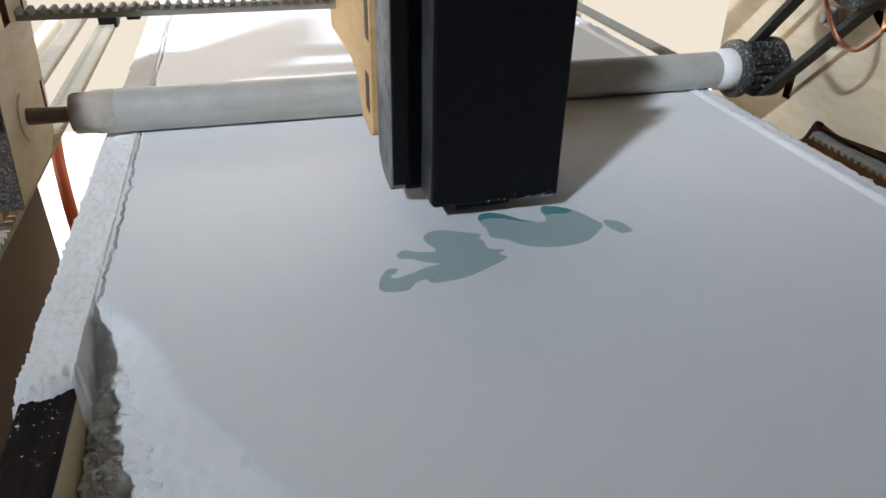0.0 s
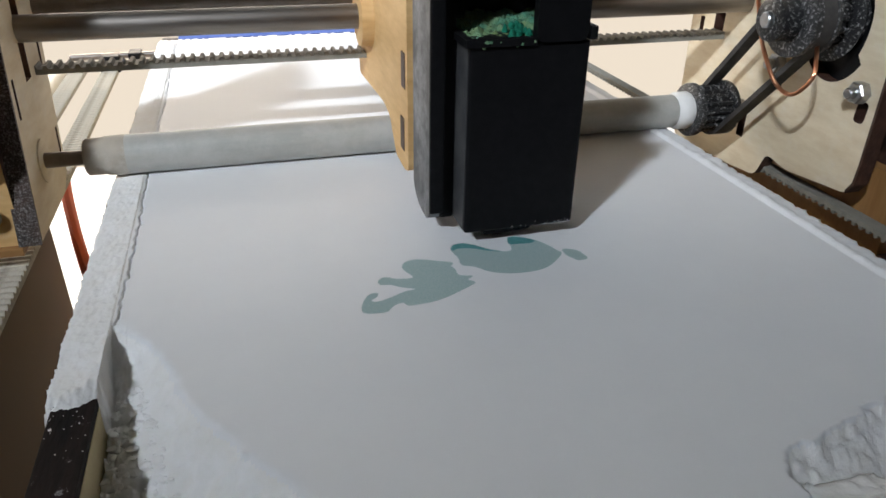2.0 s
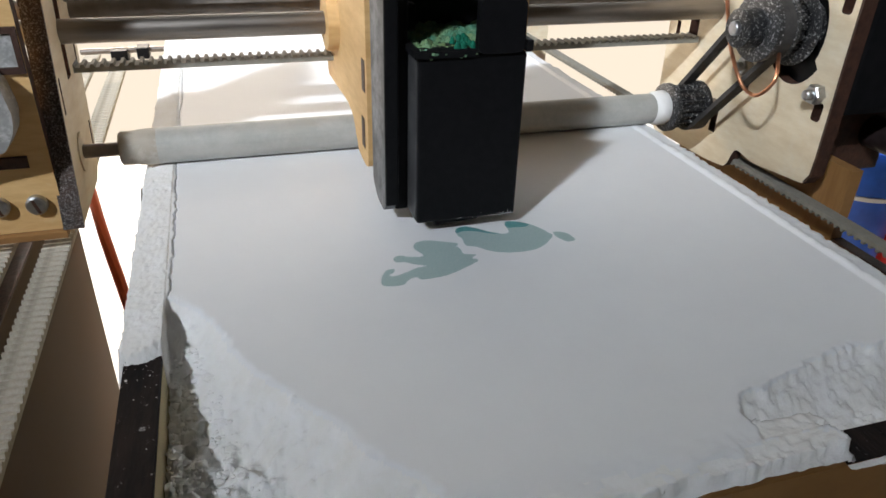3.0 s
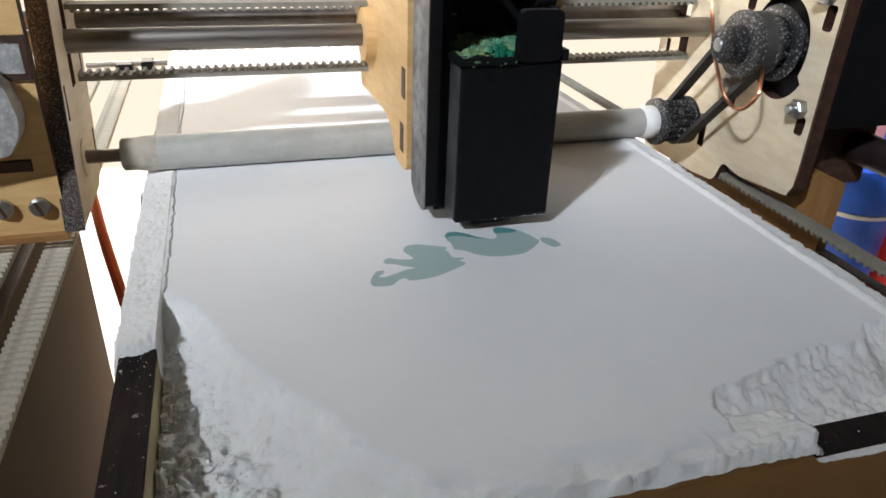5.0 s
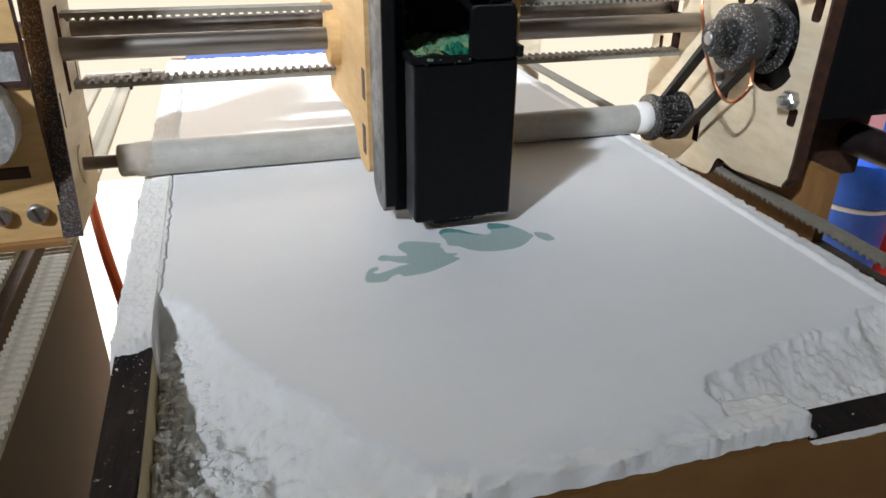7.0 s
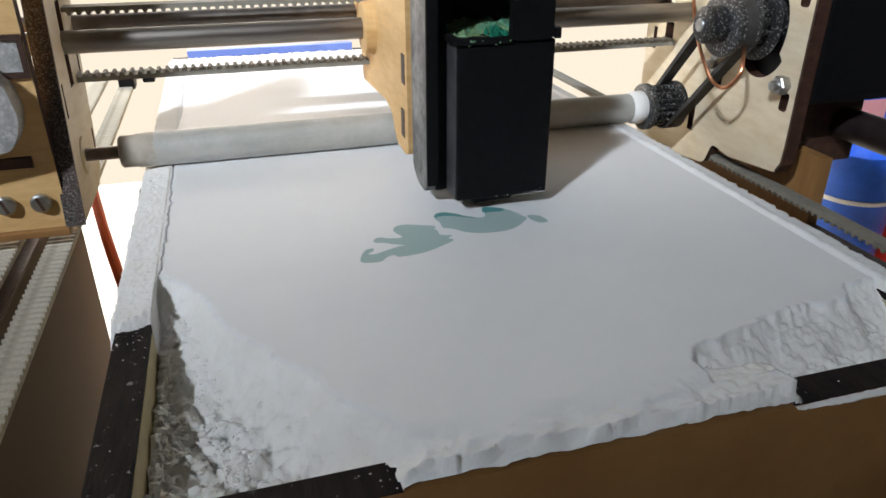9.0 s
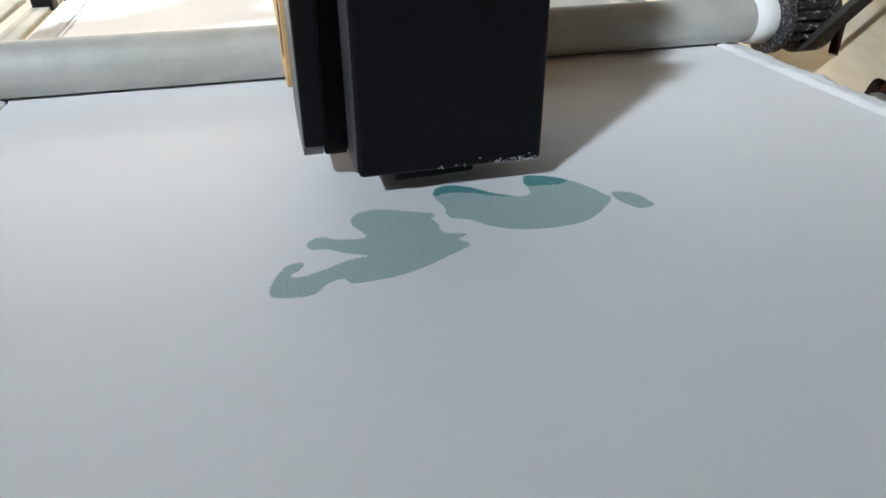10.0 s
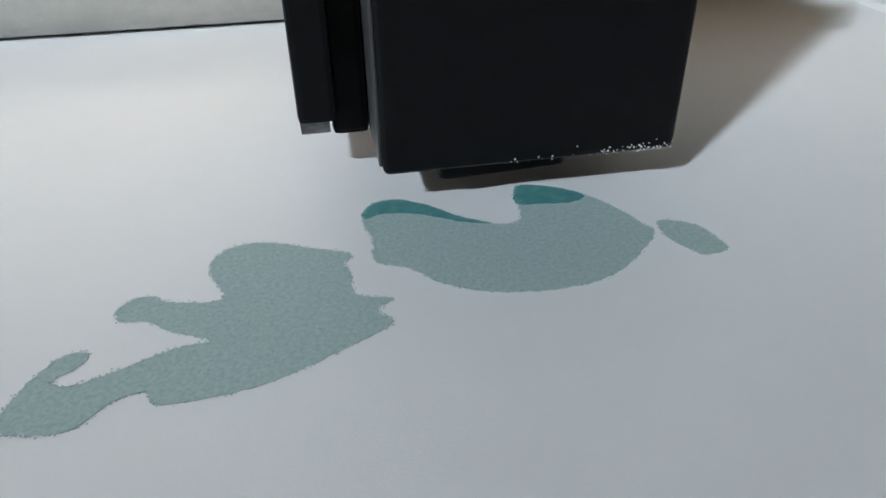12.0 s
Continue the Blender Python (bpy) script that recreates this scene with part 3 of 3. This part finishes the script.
def left_end():
    g = thing("gantry_left_end", "laser-cut plywood gantry end with burnt dark front edge", "gantry")
    ol = [(-18.5, -8.4), (12.0, -8.4), (18.5, -5.0), (31, 48), (31, 78), (1, 78), (-5.5, 52)]
    holes = [slot(8.5, 41.5, 5.5, 9, 1.5), slot(6.0, 28.0, 5, 9, 1.0), slot(-8.5, 22.5, 1.6, 9, 1.2), slot(17, 3, 1.8, 9, 1.5), slot(20.5, 26, 2.0, 9, 1.5)]
    p = part("side_plate", plate("x", ol, -14.1, -9.6, holes), [PLY_PALE, BURNT_CLEAN], g)
    # the charred front edge
    part("burnt_edge", plate("x", [(-19.3, -8.6), (-18.4, -8.6), (-5.4, 52), (1.1, 78), (0.2, 78), (-6.3, 52)], -14.3, -9.4), BURNT, p, "charred laser-cut edge grey with powder")
    part("shaft_seat", turned("x", 0, 4.95, [(-9.7, 5.4), (-9.2, 5.4), (-9.15, 5.2)], 36), PLY_PALE, p)
    f = part("front_panel", plate("y", rounded([(-70, -9), (-13.6, -9), (-13.6, 80), (-70, 80)], 1), -17.4, -13.6, [slot(-21.5, 9.8, 6, 3.2)]), [PLY, BURNT_CLEAN], g)
    part("bottom_strip", box(-70, -13.6, -19.5, -13, -10.8, -9.1, 0.2), PLY_ORANGE, g)
    screw(f, "y", -19.0, -1.4, -17.4, -1, 2.5)
    screw(f, "y", -27.5, -1.2, -17.4, -1, 2.5)
    part("switch_rod", box(-33, -18.6, -18.0, -14, 8.3, 11.3, 0.3), BURNT_CLEAN, g, "dark burnt slot insert")
    part("motor_cover", plate("y", rounded([(-40, 12), (-20.6, 15.2), (-18.0, 19.5), (-17.2, 24), (-18.4, 31), (-24, 38), (-40, 38)], 1.2), -25, -17.5), GREY_CASE, g, "grey dusty end cap")
    part("rod_clamp", plate("y", slot(-19, 36.6, 10.5, 10.5), -18.2, -17.4, [slot(-19, 36.6, 8, 7.6)]), BURNT_CLEAN, g, "dark burnt rim of the rod opening")
    part("rod_opening", box(-22.9, -15.1, -17.7, -17.45, 32.9, 40.3), GREY_CASE, g)
    # wire curls behind
    part("wire", tube(spline([(-9, 36, 52), (-2, 48, 54), (6, 52, 53), (9, 50, 50), (3, 44, 49)]), 0.5), COPPER, g, "thin tan wire")


def right_end():
    g = thing("gantry_right_end", "laser-cut plywood gantry end carrying a black stepper motor", "gantry")
    ol = rounded([(-48.0, -4.6), (-25, -7.0), (-21.5, -6.6), (-15.5, -5.4), (-12.5, -13.5), (0, -14.8), (33, -15.6), (34, 30), (30.5, 47), (30.5, 80), (-48.5, 80), (-48.8, 4)], 2.4, 3)
    cy, cz = -27.8, 37.0
    holes = [[(cy + 12.2 * math.cos(a) - (2.6 if math.sin(a) < -0.5 else 0), cz + 12.2 * math.sin(a) * (1.32 if math.sin(a) < 0 else 1.15)) for a in [2 * math.pi * k / 40 for k in range(40)]],
             rounded(slot(-44.3, 16.5, 3.4, 5.5, -0.4), 1.2), rounded(slot(-44.5, 47.0, 3.6, 7.0, -0.4), 1.2), rounded(slot(-13, 16.5, 3.4, 5.5, -0.4), 1.2), rounded(slot(-12.5, 47.5, 3.6, 7, -0.4), 1.2),
             slot(-1.7, 0.2, 3.2, 9.2), slot(22, 40, 8.5, 8.5), slot(19, 26, 5, 8), slot(28, 23, 2.2, 8)]
    p = part("side_plate", plate("x", ol, 190.0, 194.0, holes), [PLY_PALE, BURNT_CLEAN], g)
    part("burnt_edge", plate("x", [(-49.3, -1.5), (-49.5, 4), (-49.2, 80), (-48.4, 80), (-48.7, 4), (-48.4, -1.2), (-46.8, -3.9), (-47.2, -4.6)], 189.9, 194.4), BURNT_CLEAN, p, "dark burnt laser-cut edge")
    for y, z in ((-43.3, 21.4), (-43.0, 53.0), (-12.4, 21.2), (-12.4, 52.1)):
        screw(p, "x", y, z, 189.9, -1, 2.9, kind="hex")
    m = thing("stepper_motor", "black square stepper motor bolted to plywood", "motor")
    part("body", box(194.2, 240, cy - 21.1, cy + 21.1, cz - 21.1, cz + 21.1, 2.2), BLACK, m)
    part("rear_cap", box(240.1, 248, cy - 20.8, cy + 20.8, cz - 20.8, cz + 20.8, 2.0), BLACK, m)
    part("boss", turned("x", cy, cz, [(189.2, 10.9), (188.7, 11.2), (188.2, 10.6), (187.8, 8.0), (189, 7.4), (194.1, 7.4)], 40), PULLEY, m, smooth=True)
    part("shaft", rod("x", cy, cz, 168.4, 195, 2.0), ZINC, m, smooth=True)
    pl = part("pulley", turned("x", cy, cz, [(177.5, 8.0), (187, 8.0)], 64, ripple=0.7), PULLEY, m, "black toothed drive pulley")
    part("flange", turned("x", cy, cz, [(176.0, 8.9), (176.3, 9.6), (178.0, 9.6), (178.3, 8.9)], 48), PULLEY_RIM, pl, smooth=True)
    part("flange", turned("x", cy, cz, [(182.6, 8.9), (182.8, 9.3), (183.8, 9.3), (184, 8.9)], 48), PULLEY_RIM, pl, smooth=True)
    part("hub", turned("x", cy, cz, [(169.8, 4.6), (170.3, 5.4), (175.6, 5.5), (176, 5.2)], 40), PULLEY, pl, smooth=True)
    # drive belt from the motor pulley to the roller pulley
    a, c = Vector((cy, cz)), Vector((0.0, 4.95))
    d = (c - a).normalized()
    nrm = Vector((-d.y, d.x))
    loop = []
    ra, rc = 9.2, 8.2
    for k in range(17):
        t = math.pi * k / 16
        loop.append(a + ra * (nrm * math.cos(t) - d * math.sin(t)))
    for k in range(17):
        t = math.pi * k / 16
        loop.append(c + rc * (-nrm * math.cos(t) + d * math.sin(t)))
    inner = [(q - (a if i < 17 else c)) * ((ra - 1.5) / ra if i < 17 else (rc - 1.5) / rc) + (a if i < 17 else c) for i, q in enumerate(loop)]
    b = bmesh.new()
    ring = [[b.verts.new(at3("x", q.x, q.y, w)) for q in src] for src, w in ((loop, 178.4), (loop, 182.4), (inner, 182.4), (inner, 178.4))]
    n = len(loop)
    for s in range(4):
        for i in range(n):
            b.faces.new((ring[s][i], ring[s][(i + 1) % n], ring[(s + 1) % 4][(i + 1) % n], ring[(s + 1) % 4][i]))
    tagged(part("drive_belt", b, RUBBER), "black rubber belt driving the roller", "belt")
    # copper wire hanging in a loop
    w = spline([(176, -9, 74), (172, -12.4, 59), (172, -14.9, 52.5), (171, -19.8, 43.2), (171, -24.1, 33.8), (172, -27.1, 27.5), (173, -32, 21.5), (174, -37.5, 20.3), (176, -40.5, 25), (178, -38, 29.2), (181, -34, 31.5)])
    tagged(part("copper_wire", tube(w, 0.55), COPPER, smooth=True), "bare copper wire hanging in a loop", "wire")


def rails():
    for y, z, r, lab in ((7.0, 35.2, 3.15, "bright ground steel guide rod"), (27.0, 36.8, 3.0, "darker steel guide rod behind")):
        tagged(part("guide_rod", rod("x", y, z, -24, 190, r), STEEL if y < 10 else STEEL_DARK, smooth=True), lab, "rod", "carriage guide rods")
    toothed_belt("x", 16, 23.4, -14, 189, 6, 1, BELT_GREY, "grey toothed belt with teeth up", "carriage belt runs")
    toothed_belt("x", 16, 43.0, -12, 189, 6, -1, BELT_GREY, "grey toothed belt with teeth down", "carriage belt runs")


left_end()
right_end()
rails()


# ------------------------------------------------------------------ the print carriage
def make_carriage():
    """Built with the cartridge's left front edge at x = 0."""
    c = thing("print_carriage", "plywood carriage holding a black ink cartridge over the powder", "carriage")
    ol = rounded([(-37.4, 9.0), (-34, 8.0), (-24.5, 8.4), (-17.5, 15.8), (-10, 17.2), (25, 15.6), (27, 22), (27, 49), (20, 56), (14, 70), (-36.6, 70)], 1.5, 3)
    holes = [circle(7, 35.2, 5.2), circle(27 - 5.6, 41, 0.8), slot(-33.2, 31, 4.0, 8.0), slot(-31.8, 16.2, 4.0, 8.0)]
    pl = part("carriage_plate", plate("x", ol, -6.4, -2.6, holes), [PLY, PLY], c)
    part("slot_tab", box(-6.5, -3.2, -35, -31.4, 27.2, 34.8), BURNT_CLEAN, pl, "dark burnt tab in a slot")
    part("slot_tab", box(-6.5, -3.2, -33.6, -30.0, 12.4, 20.0), BURNT_CLEAN, pl, "dark burnt tab in a slot")
    ring = turned("x", 7, 35.2, [(-9.6, 3.6), (-9.9, 5.4), (-9.4, 7.6), (-6.2, 8.0)], 40)
    part("bushing", ring, PLY, pl, "turned wooden bushing ring", smooth=True)
    part("bushing", turned("x", 27, 36.8, [(-8.0, 3.4), (-8.2, 4.8), (-7.8, 6.6), (-6.2, 7.0)], 40), PLY, pl, "turned wooden bushing ring", smooth=True)
    part("right_plate", plate("x", ol, 30, 33.6, [circle(7, 35.2, 5.2)]), PLY, c)
    part("belt_clamp", box(-2.5, 29.9, 12, 20, 24.6, 29, 0.5), PLY, c)
    part("cross_plate", box(-2.5, 29.9, -30, -26.4, 8, 70), BURNT_CLEAN, c)
    # cartridge holder; its grey mixes scuffs and dust with painted light from the left
    h = part("holder", plate("x", rounded([(-54.6, 6.2), (-52.8, 4.2), (-45.5, 4.4), (-40.8, 7.4), (-40.8, 70), (-54.6, 70)], 2.0, 5), -6.0, -3.6), BLACK_SIDE_LIT, c, "scuffed, dusty black plastic cartridge holder, greyed as lit from the left", smooth=False)
    part("front_lip", box(-6.1, -3.0, -55.4, -54.2, 6.4, 70, 0.5), BLACK, h)
    part("inner_wall", box(-3.4, -0.3, -53.0, -38, 4.2, 70, 0.6), BLACK, h)
    part("back_wall", box(-3.3, 27, -34.5, -31, 5, 62, 0.6), BLACK, h)
    part("right_arm", box(24.6, 27.2, -50, -31, 12, 52, 0.8), BLACK, h)
    part("latch", box(-2.6, 2.2, -50, -46, 44.6, 50.5, 0.8), BLACK, h)
    part("pin", rod("x", -46, 53.5, 21.5, 27.0, 2.3), BLACK, h, smooth=True)
    f = box(-1, 27, -50, -48.4, 55.2, 58.5, 0.4)
    for x in (-1, 9, 16, 25.4):
        box(x, x + 1.6, -48.4, -34.5, 55.2, 58.5, 0.3, bm=f)
    part("top_frame", f, BLACK, h)
    # cartridge
    k = box(0, 24.0, -60.3, -36, 3.6, 42.0, 0.7, 3)
    ct = part("cartridge", k, BLACK, c, "black ink cartridge with a cut-open top")
    # thin sheet whose lighter black paints the light on the left side
    part("side_face", box(-0.22, 0.02, -59.6, -36, 4.2, 41.5, 0.08), CART_SIDE_LIT, ct, "black cartridge side, light from the left painted as grey")
    part("nozzle_plate", plate("z", rounded([(4.6, -59.2), (15.5, -58.4), (16.5, -47), (5.0, -47)], 1.0), 2.3, 3.7), BLACK, ct)
    lip = plate("z", [(-1.0, -61.0), (12.8, -61.0), (12.8, -59.6), (0.6, -59.6), (0.6, -36), (-1.0, -36)], 41.6, 43.0)
    part("rim", lip, BLACK, ct)
    part("right_rim", box(23.4, 25.0, -61.0, -36, 42.0, 44.6, 0.4), BLACK, ct)
    part("tab", plate("y", rounded([(12.6, 42.0), (23.0, 42.0), (22.9, 53.2), (12.7, 53.2)], 1.8, 5), -61.0, -58.8), BLACK, ct, "rounded black plastic finger tab")
    # lumpy foam
    rnd = random.Random(4)
    fb = bmesh.new()
    nx, ny = 46, 44
    grid = []
    for j in range(ny + 1):
        row = []
        for i in range(nx + 1):
            x, y = 0.0 + 23.4 * i / nx, -59.6 + 24.0 * j / ny
            z = 41.6 + 1.2 * fbm(x, y, 0.30, 4, 3.0) + 0.6 * fbm(x, y, 1.3, 3, 8.0) + 0.07 * (y + 59)
            row.append(fb.verts.new((x * MM, y * MM, z * MM)))
        grid.append(row)
    for j in range(ny):
        for i in range(nx):
            fb.faces.new((grid[j][i], grid[j][i + 1], grid[j + 1][i + 1], grid[j + 1][i]))
    part("foam", fb, FOAM, ct, "torn green ink-soaked foam", smooth=True)
    ib = bmesh.new()
    for q in range(14):
        x, y = rnd.uniform(9, 14), rnd.uniform(-56, -46)
        turned("z", x, y, [(42.0, 0.7), (43.0, rnd.uniform(0.3, 0.8)), (43.5, 0.2)], 8, ib)
    tagged(part("ink_droplets", ib, INK, ct, "glossy wet green ink", smooth=True), kind="stuff")
    cb = bmesh.new()
    for q in range(24):
        x, r = rnd.uniform(-0.4, 12.4), rnd.uniform(0.12, 0.42)
        if 3 < x < 4.4:
            r *= 1.5
        lump(cb, x, -60.6 - rnd.uniform(0, 0.5), 42.6 - abs(rnd.gauss(0, 0.5)), r, q, (1, 0.5, rnd.uniform(0.5, 1.3)))
    tagged(part("ink_crust", cb, FOAM, ct, "dried green ink crust on the rim", smooth=True), kind="stuff")
    db = bmesh.new()
    for q in range(80):
        x = 24.0 - abs(rnd.gauss(0, 5.5))
        if x < 6:
            continue
        z = 3.75 + abs(rnd.gauss(0, 0.32))
        s = rnd.uniform(0.03, 0.13)
        lump(db, x, -60.3, z, s * 0.7, q)
    tagged(part("powder_specks", db, ROUGH_POWDER, ct, "white powder stuck to the lower edge"), kind="stuff")
    return c


carriage = make_carriage()


# ------------------------------------------------------------------ frame, side belts and rods
CABLE = [(-24, 75, -20), (-21.6, 60, -28.7), (-19.4, 50, -33.7), (-16.8, 40, -41.6), (-13, 30, -57.4), (-9, 22, -85), (-6, 18, -146)]


def frame_parts():
    sp = thing("side_panel", "plywood side panel of the frame, shade painted in dark brown", "panel", group="frame side panels")
    # left board: the shade lying here is put into its colour
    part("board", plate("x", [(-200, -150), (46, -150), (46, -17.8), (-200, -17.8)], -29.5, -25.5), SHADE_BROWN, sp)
    part("top_edge", box(-29.5, -25.5, -200, 46, -17.8, -17.0, 0.3), BURNT_CLEAN, sp, "dark burnt laser-cut edge")
    sp = thing("side_panel", "orange-plywood side panel of the frame, shade painted in dark brown", "panel", group="frame side panels")
    part("board", plate("x", [(-200, -150), (30, -150), (30, 0), (-52, 0), (-52, -22.8), (-200, -22.8)], 202, 206), PLY_ORANGE, sp)
    part("top_edge", box(202, 206, -200, -52.2, -22.8, -22.0, 0.3), BURNT_CLEAN, sp, "dark burnt laser-cut edge")
    for x, z, teeth, m, lab in ((-17.6, -15.4, 1, BELT_PALE, "pale powder-dusted toothed belt with raised teeth"), (-31.5, -15.4, 1, BELT_PALE, "pale powder-dusted toothed belt with raised teeth"), (194.0, -11.0, -1, BELT_GREY, "grey toothed belt running along the frame")):
        toothed_belt("y", x, z, -200, 190, 6.6 if teeth > 0 else 4.2, teeth, m, lab, "frame belt runs")
    tagged(part("guide_rod", rod("y", -46, -22, -200, 200, 4), CREAM, smooth=True), "pale rod along the frame", "rod", "frame guide rods")
    tagged(part("guide_rod", rod("y", 225, 4.6, -150, -12, 5.2), STEEL_BLACK, smooth=True), "dark steel rod along the frame", "rod", "frame guide rods")
    tagged(part("carriage_block", box(196, 232, -34, -4, -9, 14.5, 1), BURNT_CLEAN), "dark brown bearing block under the motor", "block")
    b = thing("rear_plate", "pale plywood rear plate with a wavy cut top", "plate")
    top = [(168 + 42 * k / 20, 40 + 5 * math.sin(k * 0.9)) for k in range(21)]
    part("board", plate("y", [(210, -60), (168, -60)] + top, 180, 184), PLY_PALE, b)
    tagged(part("blue_strip", box(14, 96, 162.4, 168, -1.5, 2.2, 0.3), BLUE_TAPE), "blue tape strip behind the powder bed", "tape")
    k = thing("belt_tensioner", "dark belt clamp on a rear rod", "clamp")
    part("block", box(-20.5, -13, 165, 174, -15.5, -8, 0.8), BLACK, k)
    part("block", box(-9, -3.4, 165, 174, -12.5, -7, 0.8), BLACK, k)
    part("rod", rod("x", 170, -9, -34, 20, 1.4), STEEL_DARK, k, smooth=True)
    tagged(part("red_cable", tube(spline(CABLE), 1.9), RED_CABLE, smooth=True), "red cable hanging beside the box", "cable")
    # pale clamp stand far left behind
    tagged(part("box_corner_lug", plate("x", rounded([(-38, -22), (-14, -3), (-8, -3), (-8, -30), (-36, -46)], 2), 4.6, 6.4), BURNT), "charred plywood lug on the box wall", "lug")


def clutter():
    b = thing("blue_bucket", "blue plastic bucket with a pale band", "bucket", (0.386, 0.10, -0.148))
    part("body", turned("z", 0, 0, [(0, 20), (3, 21), (84, 25), (86, 24.5), (84, 23.5), (6, 19)], 48), BLUE, b, smooth=True)
    part("band", turned("z", 0, 0, [(57.0, 23.0), (57.3, 24.6), (59.6, 24.8), (60.0, 23.4)], 48), WHITE_PLASTIC, b, smooth=True)
    r = thing("red_bucket", "red plastic bucket on the desk", "bucket", (0.437, 0.085, -0.148))
    part("body", turned("z", 0, 0, [(0, 24), (3, 25), (98, 30), (100, 29.5), (97, 28), (6, 23)], 48), RED, r, smooth=True)
    p = thing("blue_box", "blue plastic box with a pink label", "box", (0.405, 0.15, -0.148))
    part("body", box(-45, 70, -20, 20, 0, 108, 2), BLUE, p)
    part("lid", box(-46, 71, -21, 21, 108.2, 116, 2), BLUE, p)
    part("label", box(-40, 24, -20.8, -20.1, 86, 104, 0.2), PINK, p, "pale pink paper label")


frame_parts()
clutter()


# ------------------------------------------------------------------ movement
def motions():
    rows = [(0.0, 68.8), (0.5, 71.6), (1.0, 74.6), (1.5, 77.4), (2.0, 80.3), (2.45, 83.1), (2.6, 83.2), (2.8, 75.5), (2.98, 68.0), (3.1, 68.4),
            (3.5, 70.9), (4.0, 73.8), (4.5, 76.8), (5.0, 79.8), (5.5, 82.7), (5.95, 85.5), (6.07, 85.2), (6.22, 77.5), (6.38, 68.9), (6.5, 68.8),
            (7.0, 71.6), (7.5, 74.5), (8.0, 77.4), (8.5, 80.4), (9.0, 83.3), (9.45, 86.3), (9.53, 86.6), (9.6, 83.5), (9.7, 73.7), (9.8, 67.4), (9.9, 67.6), (10.0, 68.2),
            (10.5, 71.3), (11.0, 74.2), (11.5, 76.8), (12.0, 79.6)]
    walk(carriage, [(t, pose(x * MM, 0, 0)) for t, x in rows])


motions()
